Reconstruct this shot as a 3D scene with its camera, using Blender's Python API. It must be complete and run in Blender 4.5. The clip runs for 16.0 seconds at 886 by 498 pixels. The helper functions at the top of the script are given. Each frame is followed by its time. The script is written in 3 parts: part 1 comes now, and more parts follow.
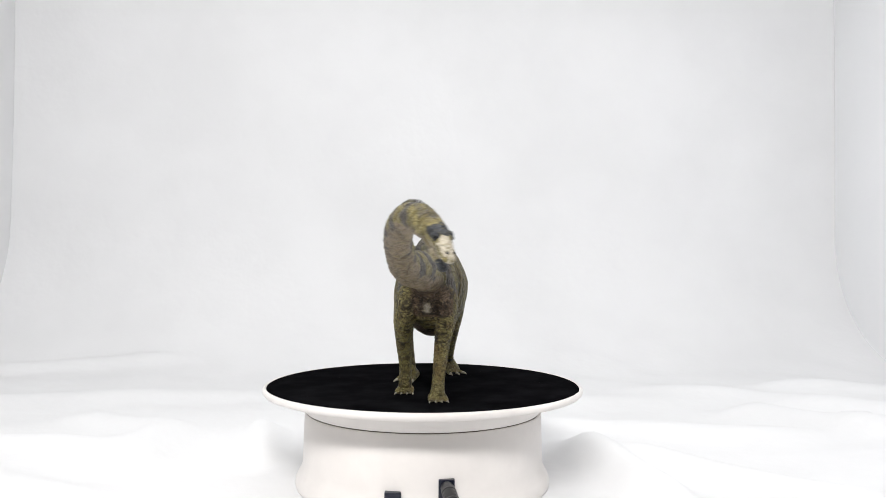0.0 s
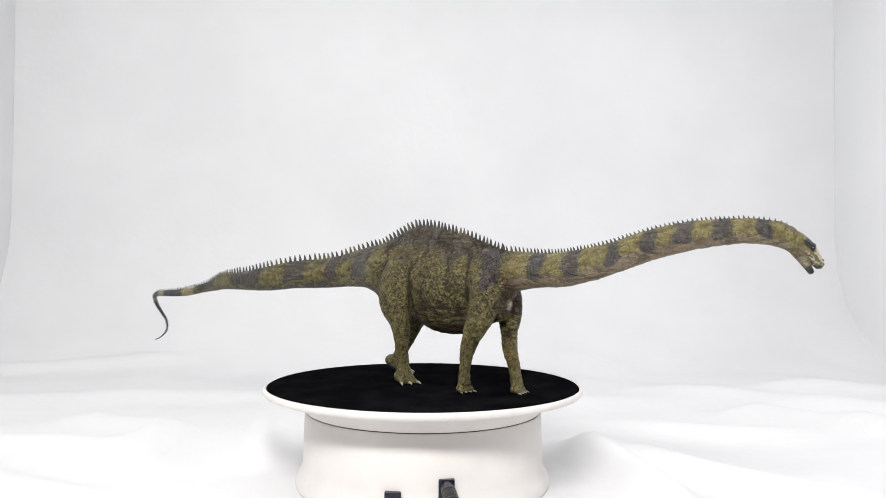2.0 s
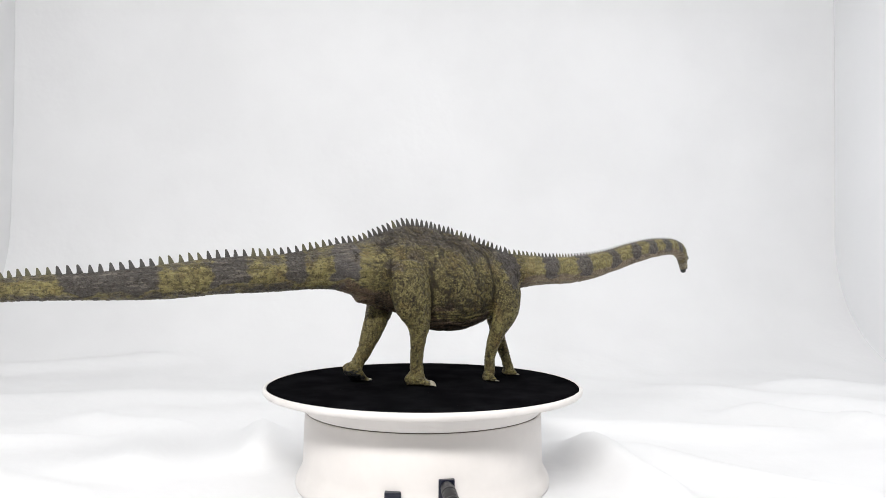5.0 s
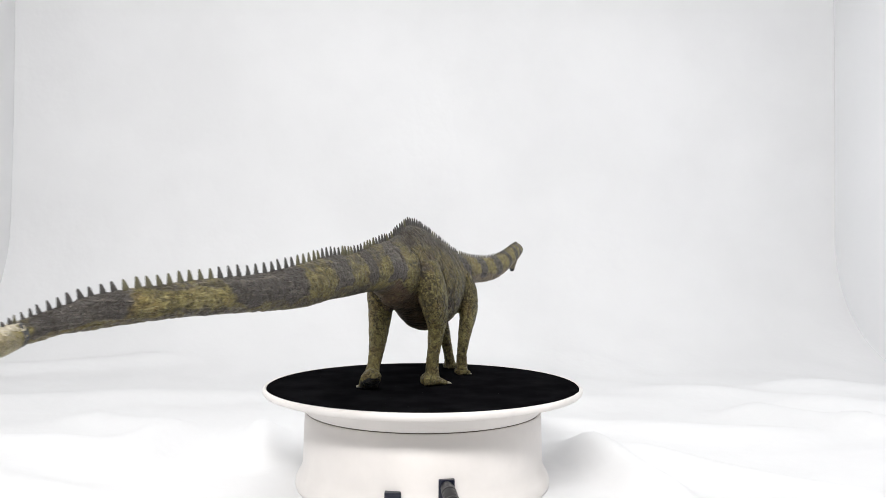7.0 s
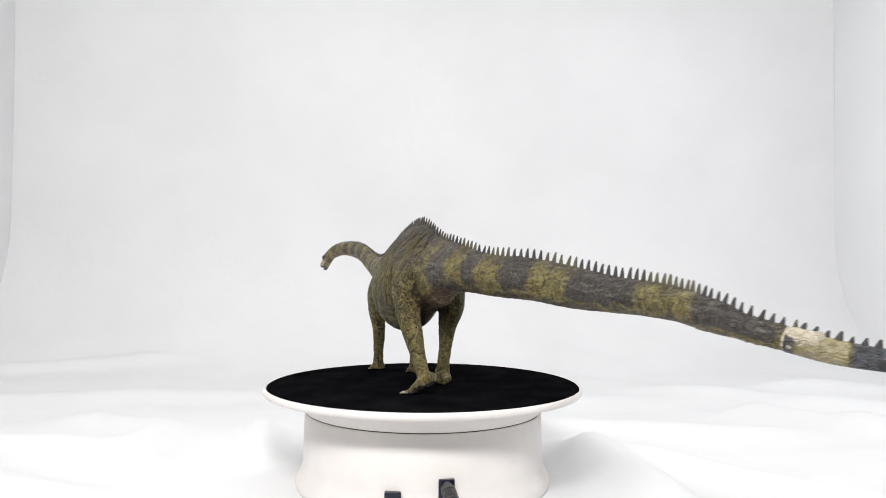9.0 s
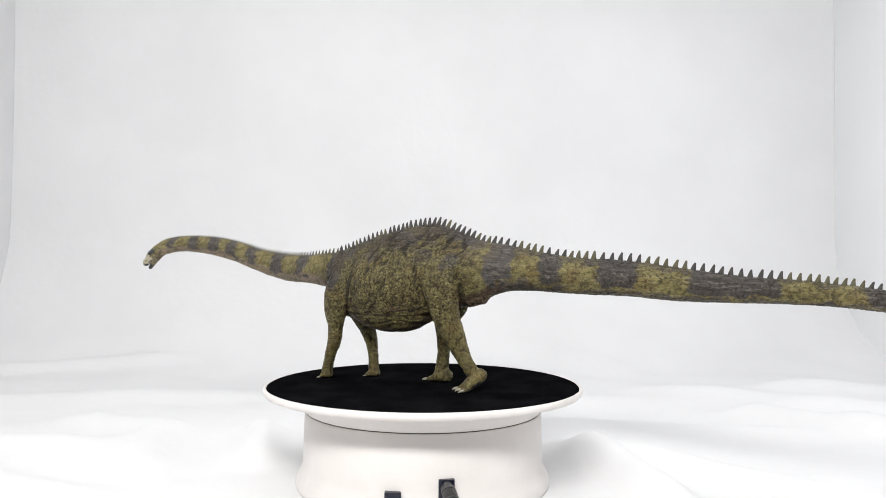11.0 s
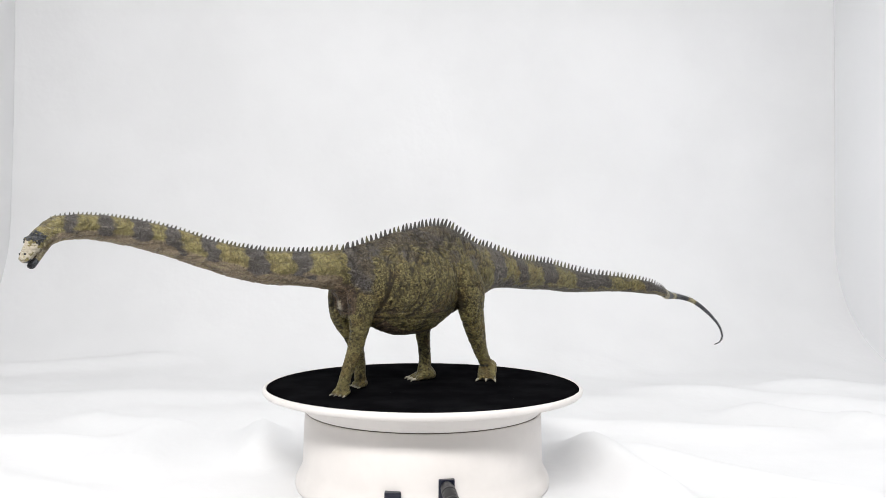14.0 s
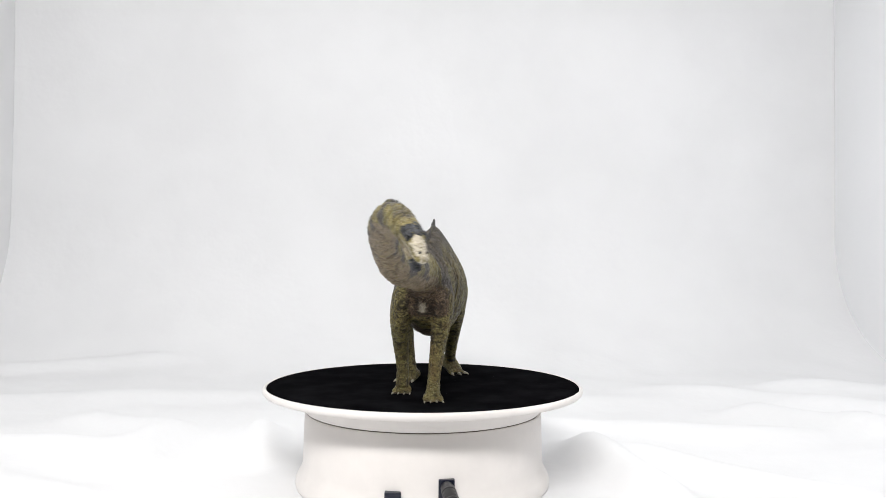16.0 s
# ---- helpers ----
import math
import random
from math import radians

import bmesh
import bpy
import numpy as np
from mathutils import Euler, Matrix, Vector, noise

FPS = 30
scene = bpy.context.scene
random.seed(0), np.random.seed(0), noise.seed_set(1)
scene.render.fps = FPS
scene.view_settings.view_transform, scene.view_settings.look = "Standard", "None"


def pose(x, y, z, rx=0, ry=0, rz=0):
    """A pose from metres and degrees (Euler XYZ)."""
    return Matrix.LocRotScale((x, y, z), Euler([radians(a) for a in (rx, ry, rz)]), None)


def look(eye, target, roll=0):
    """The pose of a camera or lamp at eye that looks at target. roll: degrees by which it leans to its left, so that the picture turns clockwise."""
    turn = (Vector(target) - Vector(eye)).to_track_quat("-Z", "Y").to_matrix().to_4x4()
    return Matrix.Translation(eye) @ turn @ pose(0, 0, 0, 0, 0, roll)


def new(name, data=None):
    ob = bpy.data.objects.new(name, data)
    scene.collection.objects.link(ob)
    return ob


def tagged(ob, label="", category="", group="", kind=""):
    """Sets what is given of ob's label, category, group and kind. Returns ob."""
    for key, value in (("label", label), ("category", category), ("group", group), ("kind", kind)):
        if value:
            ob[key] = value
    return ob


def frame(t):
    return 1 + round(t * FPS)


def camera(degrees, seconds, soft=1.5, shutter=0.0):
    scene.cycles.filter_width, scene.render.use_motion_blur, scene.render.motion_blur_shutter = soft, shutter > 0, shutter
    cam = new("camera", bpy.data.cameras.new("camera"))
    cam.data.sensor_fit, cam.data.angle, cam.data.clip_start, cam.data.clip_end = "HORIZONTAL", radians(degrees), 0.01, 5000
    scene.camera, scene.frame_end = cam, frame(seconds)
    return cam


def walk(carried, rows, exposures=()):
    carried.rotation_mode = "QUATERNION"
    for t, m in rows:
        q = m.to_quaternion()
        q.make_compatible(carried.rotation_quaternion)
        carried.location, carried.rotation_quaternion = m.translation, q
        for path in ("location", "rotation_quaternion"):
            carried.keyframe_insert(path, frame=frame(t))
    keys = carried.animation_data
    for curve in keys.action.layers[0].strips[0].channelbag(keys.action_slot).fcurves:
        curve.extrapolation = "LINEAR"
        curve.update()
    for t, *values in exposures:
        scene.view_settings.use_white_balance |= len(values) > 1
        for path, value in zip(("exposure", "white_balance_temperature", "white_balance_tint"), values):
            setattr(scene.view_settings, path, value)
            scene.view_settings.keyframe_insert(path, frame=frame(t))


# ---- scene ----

# The turntable's axis is the z axis, its mat lies at z = 0; the camera stands still before it.
cam = camera(63.34, 16.0, soft=0.6, shutter=0.3)
EYE = Vector((0.0, -0.4622, 0.0720))
AHEAD = Vector((math.sin(radians(1.468)), math.cos(radians(1.468)), math.tan(radians(1.70))))
STAND = look(EYE, EYE + AHEAD, roll=0.396)
walk(cam, [(0.0, STAND), (16.0, STAND)], exposures=[(0.0, 0.0), (16.0, 0.0)])

# The turn of the table: seconds and degrees, a steady drive with its small unevenness.
TURN = [(0.0, -89.5), (0.5, -76.0), (1.0, -65.07), (1.5, -53.22), (2.0, -41.84), (2.5, -29.96), (3.0, -19.18), (3.5, -6.67),
        (4.0, 4.04), (4.7, 18.4), (5.4, 33.4), (6.0, 46.4), (6.5, 57.36), (7.0, 67.7), (7.5, 79.75), (8.0, 90.69), (8.5, 101.8),
        (9.0, 112.9), (9.7, 127.4), (10.4, 142.6), (11.0, 155.8), (11.5, 166.97), (12.0, 177.47), (12.5, 188.6), (13.0, 200.23),
        (13.5, 211.1), (14.0, 221.48), (14.5, 233.42), (15.0, 243.88), (15.5, 256.4), (16.0, 268.3)]

# ---- light: lamp panels above the camera and under the tent roof, one added outside the right panel ----
world = bpy.data.worlds.new("world")
scene.world = world
world.use_nodes = True
world.node_tree.nodes["Background"].inputs[0].default_value = (0.80, 0.87, 1.0, 1)
world.node_tree.nodes["Background"].inputs[1].default_value = 0.05


def area_lamp(name, eye, target, sx, sy, watts, colour):
    data = bpy.data.lights.new(name, "AREA")
    data.shape, data.size, data.size_y, data.energy, data.color = "RECTANGLE", sx, sy, watts, colour
    ob = new(name, data)
    ob.matrix_world = look(eye, target)
    return ob


area_lamp("tent_lamp_front", (-0.12, -0.70, 0.53), (0.0, 0.0, 0.03), 0.42, 0.10, 6.7, (1.0, 0.985, 0.975))
# Unseen area lamp outside the right panel, added to brighten it like daylight.
area_lamp("right_panel_daylight", (0.84, 0.05, 0.30), (0.0, 0.05, 0.26), 0.70, 0.50, 2.1, (0.88, 0.94, 1.0))
area_lamp("tent_lamp_top", (0.06, 0.10, 0.67), (0.06, 0.12, 0.0), 1.10, 0.14, 2.0, (0.98, 0.985, 0.99))


# ---- materials ----
def material(name):
    m = bpy.data.materials.new(name)
    m.use_nodes = True
    t = m.node_tree
    return m, t, t.nodes["Principled BSDF"]


def node(t, kind, **inputs):
    n = t.nodes.new(kind)
    for key, value in inputs.items():
        n.inputs[key.replace("_", " ")].default_value = value
    return n


def noise_node(t, scale, detail=4.0, rough=0.6, coord="Object"):
    c = t.nodes.new("ShaderNodeTexCoord")
    n = node(t, "ShaderNodeTexNoise", Scale=scale, Detail=detail, Roughness=rough)
    t.links.new(c.outputs[coord], n.inputs["Vector"])
    return n


def ramp(t, source, lo, hi):
    r = t.nodes.new("ShaderNodeMapRange")
    r.interpolation_type = "SMOOTHSTEP"
    r.inputs["From Min"].default_value, r.inputs["From Max"].default_value = lo, hi
    t.links.new(source, r.inputs["Value"])
    return r.outputs[0]


def mix(t, fac, a, b, blend="MIX"):
    n = t.nodes.new("ShaderNodeMix")
    n.data_type, n.blend_type = "RGBA", blend
    for slot, value in ((0, fac), (6, a), (7, b)):
        if isinstance(value, bpy.types.NodeSocket):
            t.links.new(value, n.inputs[slot])
        elif isinstance(value, (int, float)):
            n.inputs[slot].default_value = value
        else:
            n.inputs[slot].default_value = (*value, 1)
    return n.outputs[2]


def maths(t, op, a, b):
    n = t.nodes.new("ShaderNodeMath")
    n.operation = op
    for slot, value in ((0, a), (1, b)):
        if isinstance(value, bpy.types.NodeSocket):
            t.links.new(value, n.inputs[slot])
        else:
            n.inputs[slot].default_value = value
    return n.outputs[0]


def bump(t, bsdf, height, strength, distance):
    b = node(t, "ShaderNodeBump", Strength=strength, Distance=distance)
    t.links.new(height, b.inputs["Height"])
    t.links.new(b.outputs[0], bsdf.inputs["Normal"])


def fabric_material():
    m, t, b = material("white_fabric")
    blot = noise_node(t, 5.0, 3.0)
    t.links.new(mix(t, ramp(t, blot.outputs[0], 0.3, 0.7), (0.755, 0.757, 0.762), (0.795, 0.797, 0.802)), b.inputs["Base Color"])
    b.inputs["Roughness"].default_value = 0.9
    b.inputs["Specular IOR Level"].default_value = 0.2
    weave = noise_node(t, 900.0, 2.0)
    soft = noise_node(t, 26.0, 3.0)
    bump(t, b, maths(t, "ADD", soft.outputs[0], maths(t, "MULTIPLY", weave.outputs[0], 0.04)), 0.30, 0.004)
    return m


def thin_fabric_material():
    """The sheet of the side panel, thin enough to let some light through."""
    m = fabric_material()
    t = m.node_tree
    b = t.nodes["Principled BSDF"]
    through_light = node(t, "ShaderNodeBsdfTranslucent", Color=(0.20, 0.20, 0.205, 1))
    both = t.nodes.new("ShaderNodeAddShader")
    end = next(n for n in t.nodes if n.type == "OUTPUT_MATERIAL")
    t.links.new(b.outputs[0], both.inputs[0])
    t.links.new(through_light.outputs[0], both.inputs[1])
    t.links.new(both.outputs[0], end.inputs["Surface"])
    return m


def plastic_material(name, colour, rough):
    m, t, b = material(name)
    blot = noise_node(t, 30.0, 4.0)
    dark = tuple(c * 0.94 for c in colour)
    t.links.new(mix(t, ramp(t, blot.outputs[0], 0.35, 0.7), dark, colour), b.inputs["Base Color"])
    t.links.new(maths(t, "ADD", maths(t, "MULTIPLY", blot.outputs[0], 0.12), rough - 0.06), b.inputs["Roughness"])
    fine = noise_node(t, 1500.0, 2.0)
    bump(t, b, fine.outputs[0], 0.08, 0.0003)
    return m


def velvet_material():
    m, t, b = material("black_velvet")
    nap = noise_node(t, 38.0, 5.0)
    lint = noise_node(t, 420.0, 2.0, 0.5)
    base = mix(t, ramp(t, nap.outputs[0], 0.35, 0.75), (0.003, 0.003, 0.0035), (0.008, 0.008, 0.009))
    t.links.new(mix(t, ramp(t, lint.outputs[0], 0.74, 0.80), base, (0.05, 0.05, 0.05)), b.inputs["Base Color"])
    b.inputs["Roughness"].default_value = 1.0
    b.inputs["Specular IOR Level"].default_value = 0.0
    fine = noise_node(t, 2500.0, 2.0)
    bump(t, b, fine.outputs[0], 0.4, 0.0004)
    return m


def attribute(t, name):
    a = t.nodes.new("ShaderNodeAttribute")
    a.attribute_name = name
    return a.outputs["Fac"]


OLIVE, LIME, OCHRE = (0.098, 0.081, 0.034), (0.242, 0.206, 0.078), (0.190, 0.122, 0.042)
COOL_GREY, BROWN_GREY = (0.098, 0.091, 0.093), (0.112, 0.088, 0.060)
UNDER, WASH, DRY, PALE = (0.125, 0.085, 0.055), (0.011, 0.007, 0.0035), (0.34, 0.30, 0.15), (0.50, 0.45, 0.35)


def scaled_coords(t, scale, warp_size=0.0, warp_scale=160.0):
    """Object coordinates stretched along the axes, shaken a little by noise."""
    tex = t.nodes.new("ShaderNodeTexCoord")
    out = tex.outputs["Object"]
    if warp_size:
        warp = node(t, "ShaderNodeTexNoise", Scale=warp_scale, Detail=2.0)
        t.links.new(out, warp.inputs["Vector"])
        off = t.nodes.new("ShaderNodeVectorMath")
        off.operation = "MULTIPLY_ADD"
        off.inputs[1].default_value = (warp_size, warp_size, warp_size * 0.6)
        t.links.new(warp.outputs["Color"], off.inputs[0])
        t.links.new(out, off.inputs[2])
        out = off.outputs[0]
    span = t.nodes.new("ShaderNodeMapping")
    span.inputs["Scale"].default_value = scale
    t.links.new(out, span.inputs["Vector"])
    return span.outputs[0]


def skin_material():
    """Painted vinyl skin: olive and lime with grey bands and back, a brown underside, a dark wash in the creases, dry-brushed scales."""
    m, t, b = material("painted_dinosaur_skin")
    broad = noise_node(t, 270.0, 5.0, 0.7)
    grain = noise_node(t, 480.0, 4.0, 0.7)
    olive = mix(t, ramp(t, broad.outputs[0], 0.34, 0.62), OLIVE, LIME)
    olive = mix(t, maths(t, "MULTIPLY", ramp(t, noise_node(t, 75.0, 3.0, 0.6).outputs[0], 0.50, 0.70), 0.50), olive, OCHRE)
    jitter = maths(t, "MULTIPLY", maths(t, "SUBTRACT", grain.outputs[0], 0.5), 0.7)
    streak = maths(t, "MULTIPLY", maths(t, "SUBTRACT", noise_node(t, 170.0, 6.0, 0.75).outputs[0], 0.5), 0.9)
    grey = maths(t, "MULTIPLY", ramp(t, maths(t, "ADD", maths(t, "ADD", attribute(t, "grey"), jitter), streak), 0.26, 0.74), 0.94)
    under = ramp(t, maths(t, "ADD", attribute(t, "under"), jitter), 0.25, 0.80)
    pale = ramp(t, maths(t, "ADD", attribute(t, "pale"), maths(t, "MULTIPLY", jitter, 0.5)), 0.35, 0.65)
    dark = ramp(t, maths(t, "ADD", attribute(t, "dark"), maths(t, "MULTIPLY", jitter, 0.5)), 0.35, 0.65)
    # Neck and head mix towards a lighter lime and a lighter underside.
    olive = mix(t, maths(t, "MULTIPLY", attribute(t, "lighter_coat"), 0.55), olive, mix(t, ramp(t, broad.outputs[0], 0.3, 0.65), LIME, (0.36, 0.31, 0.14)))
    c = mix(t, under, olive, mix(t, attribute(t, "lighter_coat"), UNDER, (0.26, 0.205, 0.140)))
    warm = maths(t, "MULTIPLY", ramp(t, noise_node(t, 58.0, 4.0, 0.6).outputs[0], 0.40, 0.58), attribute(t, "brown"))
    slate = mix(t, warm, COOL_GREY, BROWN_GREY)
    slate = mix(t, maths(t, "MULTIPLY", attribute(t, "tail"), 0.38), slate, WASH)
    slate = mix(t, ramp(t, broad.outputs[0], 0.3, 0.7), mix(t, 0.28, slate, WASH), slate)
    c = mix(t, grey, c, slate)
    c = mix(t, pale, c, PALE)
    c = mix(t, dark, c, mix(t, ramp(t, grain.outputs[0], 0.40, 0.62), (0.022, 0.024, 0.028), (0.075, 0.080, 0.090)))
    # scales, long along the body, with dry-brushed tops and creases full of dark paint
    cell = t.nodes.new("ShaderNodeTexVoronoi")
    cell.feature = "DISTANCE_TO_EDGE"
    cell.inputs["Scale"].default_value = 1.0
    t.links.new(scaled_coords(t, (430.0, 520.0, 720.0), 0.012), cell.inputs["Vector"])
    crease = ramp(t, cell.outputs["Distance"], 0.19, 0.03)
    patch = ramp(t, noise_node(t, 110.0, 4.0, 0.7).outputs[0], 0.22, 0.52)
    wash = maths(t, "MULTIPLY", maths(t, "MULTIPLY", crease, patch), attribute(t, "crack"))
    spots = maths(t, "MULTIPLY", ramp(t, noise_node(t, 590.0, 3.0, 0.6).outputs[0], 0.54, 0.61), attribute(t, "speckle"))
    wash = maths(t, "MAXIMUM", wash, maths(t, "MULTIPLY", spots, 0.95))
    # Painted wash in the folds, strengthened to put some of their shade into colour.
    wash = maths(t, "MAXIMUM", wash, maths(t, "MULTIPLY", attribute(t, "wash"), 0.92))
    hoop = node(t, "ShaderNodeTexNoise", Scale=1.0, Detail=3.0, Roughness=0.6)
    t.links.new(scaled_coords(t, (820.0, 200.0, 260.0)), hoop.inputs["Vector"])
    wash = maths(t, "MAXIMUM", wash, maths(t, "MULTIPLY", maths(t, "MULTIPLY", ramp(t, hoop.outputs[0], 0.50, 0.62), attribute(t, "hoop")), 0.55))
    lines = node(t, "ShaderNodeTexNoise", Scale=1.0, Detail=4.0, Roughness=0.65)
    t.links.new(scaled_coords(t, (70.0, 420.0, 620.0), 0.006, 90.0), lines.inputs["Vector"])
    wash = maths(t, "MAXIMUM", wash, maths(t, "MULTIPLY", maths(t, "MULTIPLY", ramp(t, lines.outputs[0], 0.55, 0.64), attribute(t, "streak")), 0.55))
    wash = maths(t, "MULTIPLY", wash, maths(t, "SUBTRACT", 1.0, maths(t, "MULTIPLY", pale, 0.75)))
    tops = maths(t, "MULTIPLY", ramp(t, cell.outputs["Distance"], 0.22, 0.42), ramp(t, grain.outputs[0], 0.46, 0.60))
    lit = maths(t, "MULTIPLY", maths(t, "MULTIPLY", ramp(t, lines.outputs[0], 0.46, 0.36), attribute(t, "streak")), 0.55)
    # Dry brush on raised folds, strengthened to add painted contrast to their relief.
    brushed = maths(t, "MAXIMUM", lit, maths(t, "MAXIMUM", maths(t, "MULTIPLY", ramp(t, maths(t, "ADD", attribute(t, "raised"), jitter), 0.35, 0.95), 0.62), maths(t, "MULTIPLY", tops, 0.60)))
    c = mix(t, brushed, c, mix(t, grey, DRY, (0.22, 0.195, 0.165)))
    c = mix(t, wash, c, WASH)
    t.links.new(c, b.inputs["Base Color"])
    t.links.new(maths(t, "ADD", maths(t, "MULTIPLY", grain.outputs[0], 0.30), 0.28), b.inputs["Roughness"])
    b.inputs["Specular IOR Level"].default_value = 0.28
    relief = maths(t, "ADD", maths(t, "MULTIPLY", ramp(t, cell.outputs["Distance"], 0.0, 0.28), 0.5), maths(t, "MULTIPLY", grain.outputs[0], 0.8))
    bump(t, b, relief, 0.9, 0.0009)
    return m


def paint_material(name, colour, rough=0.6, spread=0.25):
    m, t, b = material(name)
    n = noise_node(t, 500.0, 4.0)
    lo, hi = tuple(c * (1 - spread) for c in colour), tuple(c * (1 + spread) for c in colour)
    t.links.new(mix(t, ramp(t, n.outputs[0], 0.3, 0.7), lo, hi), b.inputs["Base Color"])
    b.inputs["Roughness"].default_value = rough
    bump(t, b, n.outputs[0], 0.4, 0.0004)
    return m


FABRIC = fabric_material()
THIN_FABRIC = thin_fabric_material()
ROOM_PAINT = plastic_material("room_paint", (0.30, 0.30, 0.31), 0.8)
WHITE_PLASTIC = plastic_material("white_plastic", (0.80, 0.765, 0.735), 0.38)
BLACK_PLASTIC = plastic_material("black_plastic", (0.018, 0.018, 0.020), 0.42)
NAVY_PLASTIC = plastic_material("navy_plastic", (0.006, 0.008, 0.022), 0.35)
VELVET = velvet_material()
SKIN = skin_material()
SPINE_GREY = paint_material("grey_spine_paint", (0.046, 0.042, 0.038))
SPINE_LIME = paint_material("lime_spine_paint", (0.088, 0.080, 0.042))
CLAW = paint_material("claw_paint", (0.36, 0.33, 0.25), 0.45)
EYE_GLOSS = paint_material("glossy_black_eye", (0.008, 0.008, 0.008), 0.08)
LINE_BROWN = paint_material("brown_gap", (0.10, 0.075, 0.055))


# ---- mesh helpers ----
def part(name, bm, mat, parent=None, label=""):
    mesh = bpy.data.meshes.new(name)
    bm.to_mesh(mesh)
    bm.free()
    mesh.materials.append(mat)
    ob = new(name, mesh)
    if parent is not None:
        ob.parent = parent
    if label:
        tagged(ob, label)
    return ob


def lathe(profile, steps=96):
    """A turned solid round the z axis from (radius, height) pairs; a radius of 0 closes it."""
    bm = bmesh.new()
    rings = []
    for r, z in profile:
        if r < 1e-6:
            rings.append([bm.verts.new((0, 0, z))])
        else:
            rings.append([bm.verts.new((r * math.cos(2 * math.pi * i / steps), r * math.sin(2 * math.pi * i / steps), z)) for i in range(steps)])
    for a, b in zip(rings, rings[1:]):
        for i in range(steps):
            j = (i + 1) % steps
            if len(a) == 1:
                bm.faces.new((a[0], b[i], b[j]))
            elif len(b) == 1:
                bm.faces.new((a[i], a[j], b[0]))
            else:
                bm.faces.new((a[i], a[j], b[j], b[i]))
    bmesh.ops.recalc_face_normals(bm, faces=bm.faces)
    for f in bm.faces:
        f.smooth = True
    return bm


def levelled(ahead, half):
    """Thick stretches keep their rings upright, slim ones follow the line."""
    ahead.z *= min(max((17.0 - half) / 7.0, 0.0), 1.0)
    return ahead.normalized()


def tube(stations, steps=20, bm=None, up=Vector((0, 0, 1)), level=False):
    """A closed skin over stations (x, y, z, half height, half width, peak): rings square to the line through them."""
    bm = bm or bmesh.new()
    cs = [Vector(s[:3]) for s in stations]
    rings = []
    for i, s in enumerate(stations):
        ahead = (cs[min(i + 1, len(cs) - 1)] - cs[max(i - 1, 0)]).normalized()
        if level:
            ahead = levelled(ahead, s[3])
        side = up.cross(ahead).normalized()
        top = ahead.cross(side)
        ring = []
        for k in range(steps):
            a = 2 * math.pi * k / steps
            u = math.cos(a)
            slim = 1 - s[5] * max(0.0, u) ** 1.2
            ring.append(bm.verts.new(cs[i] + top * (s[3] * u) + side * (s[4] * math.sin(a) * slim)))
        rings.append(ring)
    for a, b in zip(rings, rings[1:]):
        for k in range(steps):
            j = (k + 1) % steps
            bm.faces.new((a[k], a[j], b[j], b[k]))
    for ring, c, sign in ((rings[0], cs[0], -1), (rings[-1], cs[-1], 1)):
        tip = bm.verts.new(c + (cs[-1] - cs[-2] if sign > 0 else cs[0] - cs[1]).normalized() * min(stations[0 if sign < 0 else -1][3:5]) * 0.6)
        for k in range(steps):
            bm.faces.new((ring[k], ring[(k + 1) % steps], tip))
    bmesh.ops.recalc_face_normals(bm, faces=bm.faces)
    for f in bm.faces:
        f.smooth = True
    return bm


def glide(rows, count):
    """Rows of numbers in between, by a smooth curve through the given ones, evenly by their length."""
    p = np.array(rows, float)
    d = np.concatenate([[0], np.cumsum(np.linalg.norm(np.diff(p[:, :3], axis=0), axis=1))])
    slope = np.gradient(p, d, axis=0)
    out = []
    for q in np.linspace(0, d[-1], count):
        i = min(max(int(np.searchsorted(d, q)) - 1, 0), len(d) - 2)
        h = d[i + 1] - d[i]
        u = (q - d[i]) / h
        out.append((2 * u ** 3 - 3 * u ** 2 + 1) * p[i] + (u ** 3 - 2 * u ** 2 + u) * h * slope[i] + (3 * u ** 2 - 2 * u ** 3) * p[i + 1] + (u ** 3 - u ** 2) * h * slope[i + 1])
    return [tuple(float(v) for v in o) for o in out]


def step(a, b, v):
    u = np.clip((v - a) / (b - a), 0, 1)
    return u * u * (3 - 2 * u)


# ---- the light tent: one sheet hung as back and floor, side panels, roof and front ----
FLOOR_Z, BACK_Y, LEFT_X, RIGHT_X, ROOF_Z, FRONT_Y = -0.062, 0.62, -0.612, 0.622, 0.70, -0.60


def ridge(x, y, x0, y0, x1, y1, wide, high):
    """The height of a fold that runs from one point to another and dies away at both."""
    ex, ey = x1 - x0, y1 - y0
    ll = ex * ex + ey * ey
    u = ((x - x0) * ex + (y - y0) * ey) / ll
    off = ((x - x0) * ey - (y - y0) * ex) / math.sqrt(ll)
    fade = step(-0.25, 0.15, u) * step(1.25, 0.85, u)
    return high * fade * np.exp(-(off / wide) ** 2)


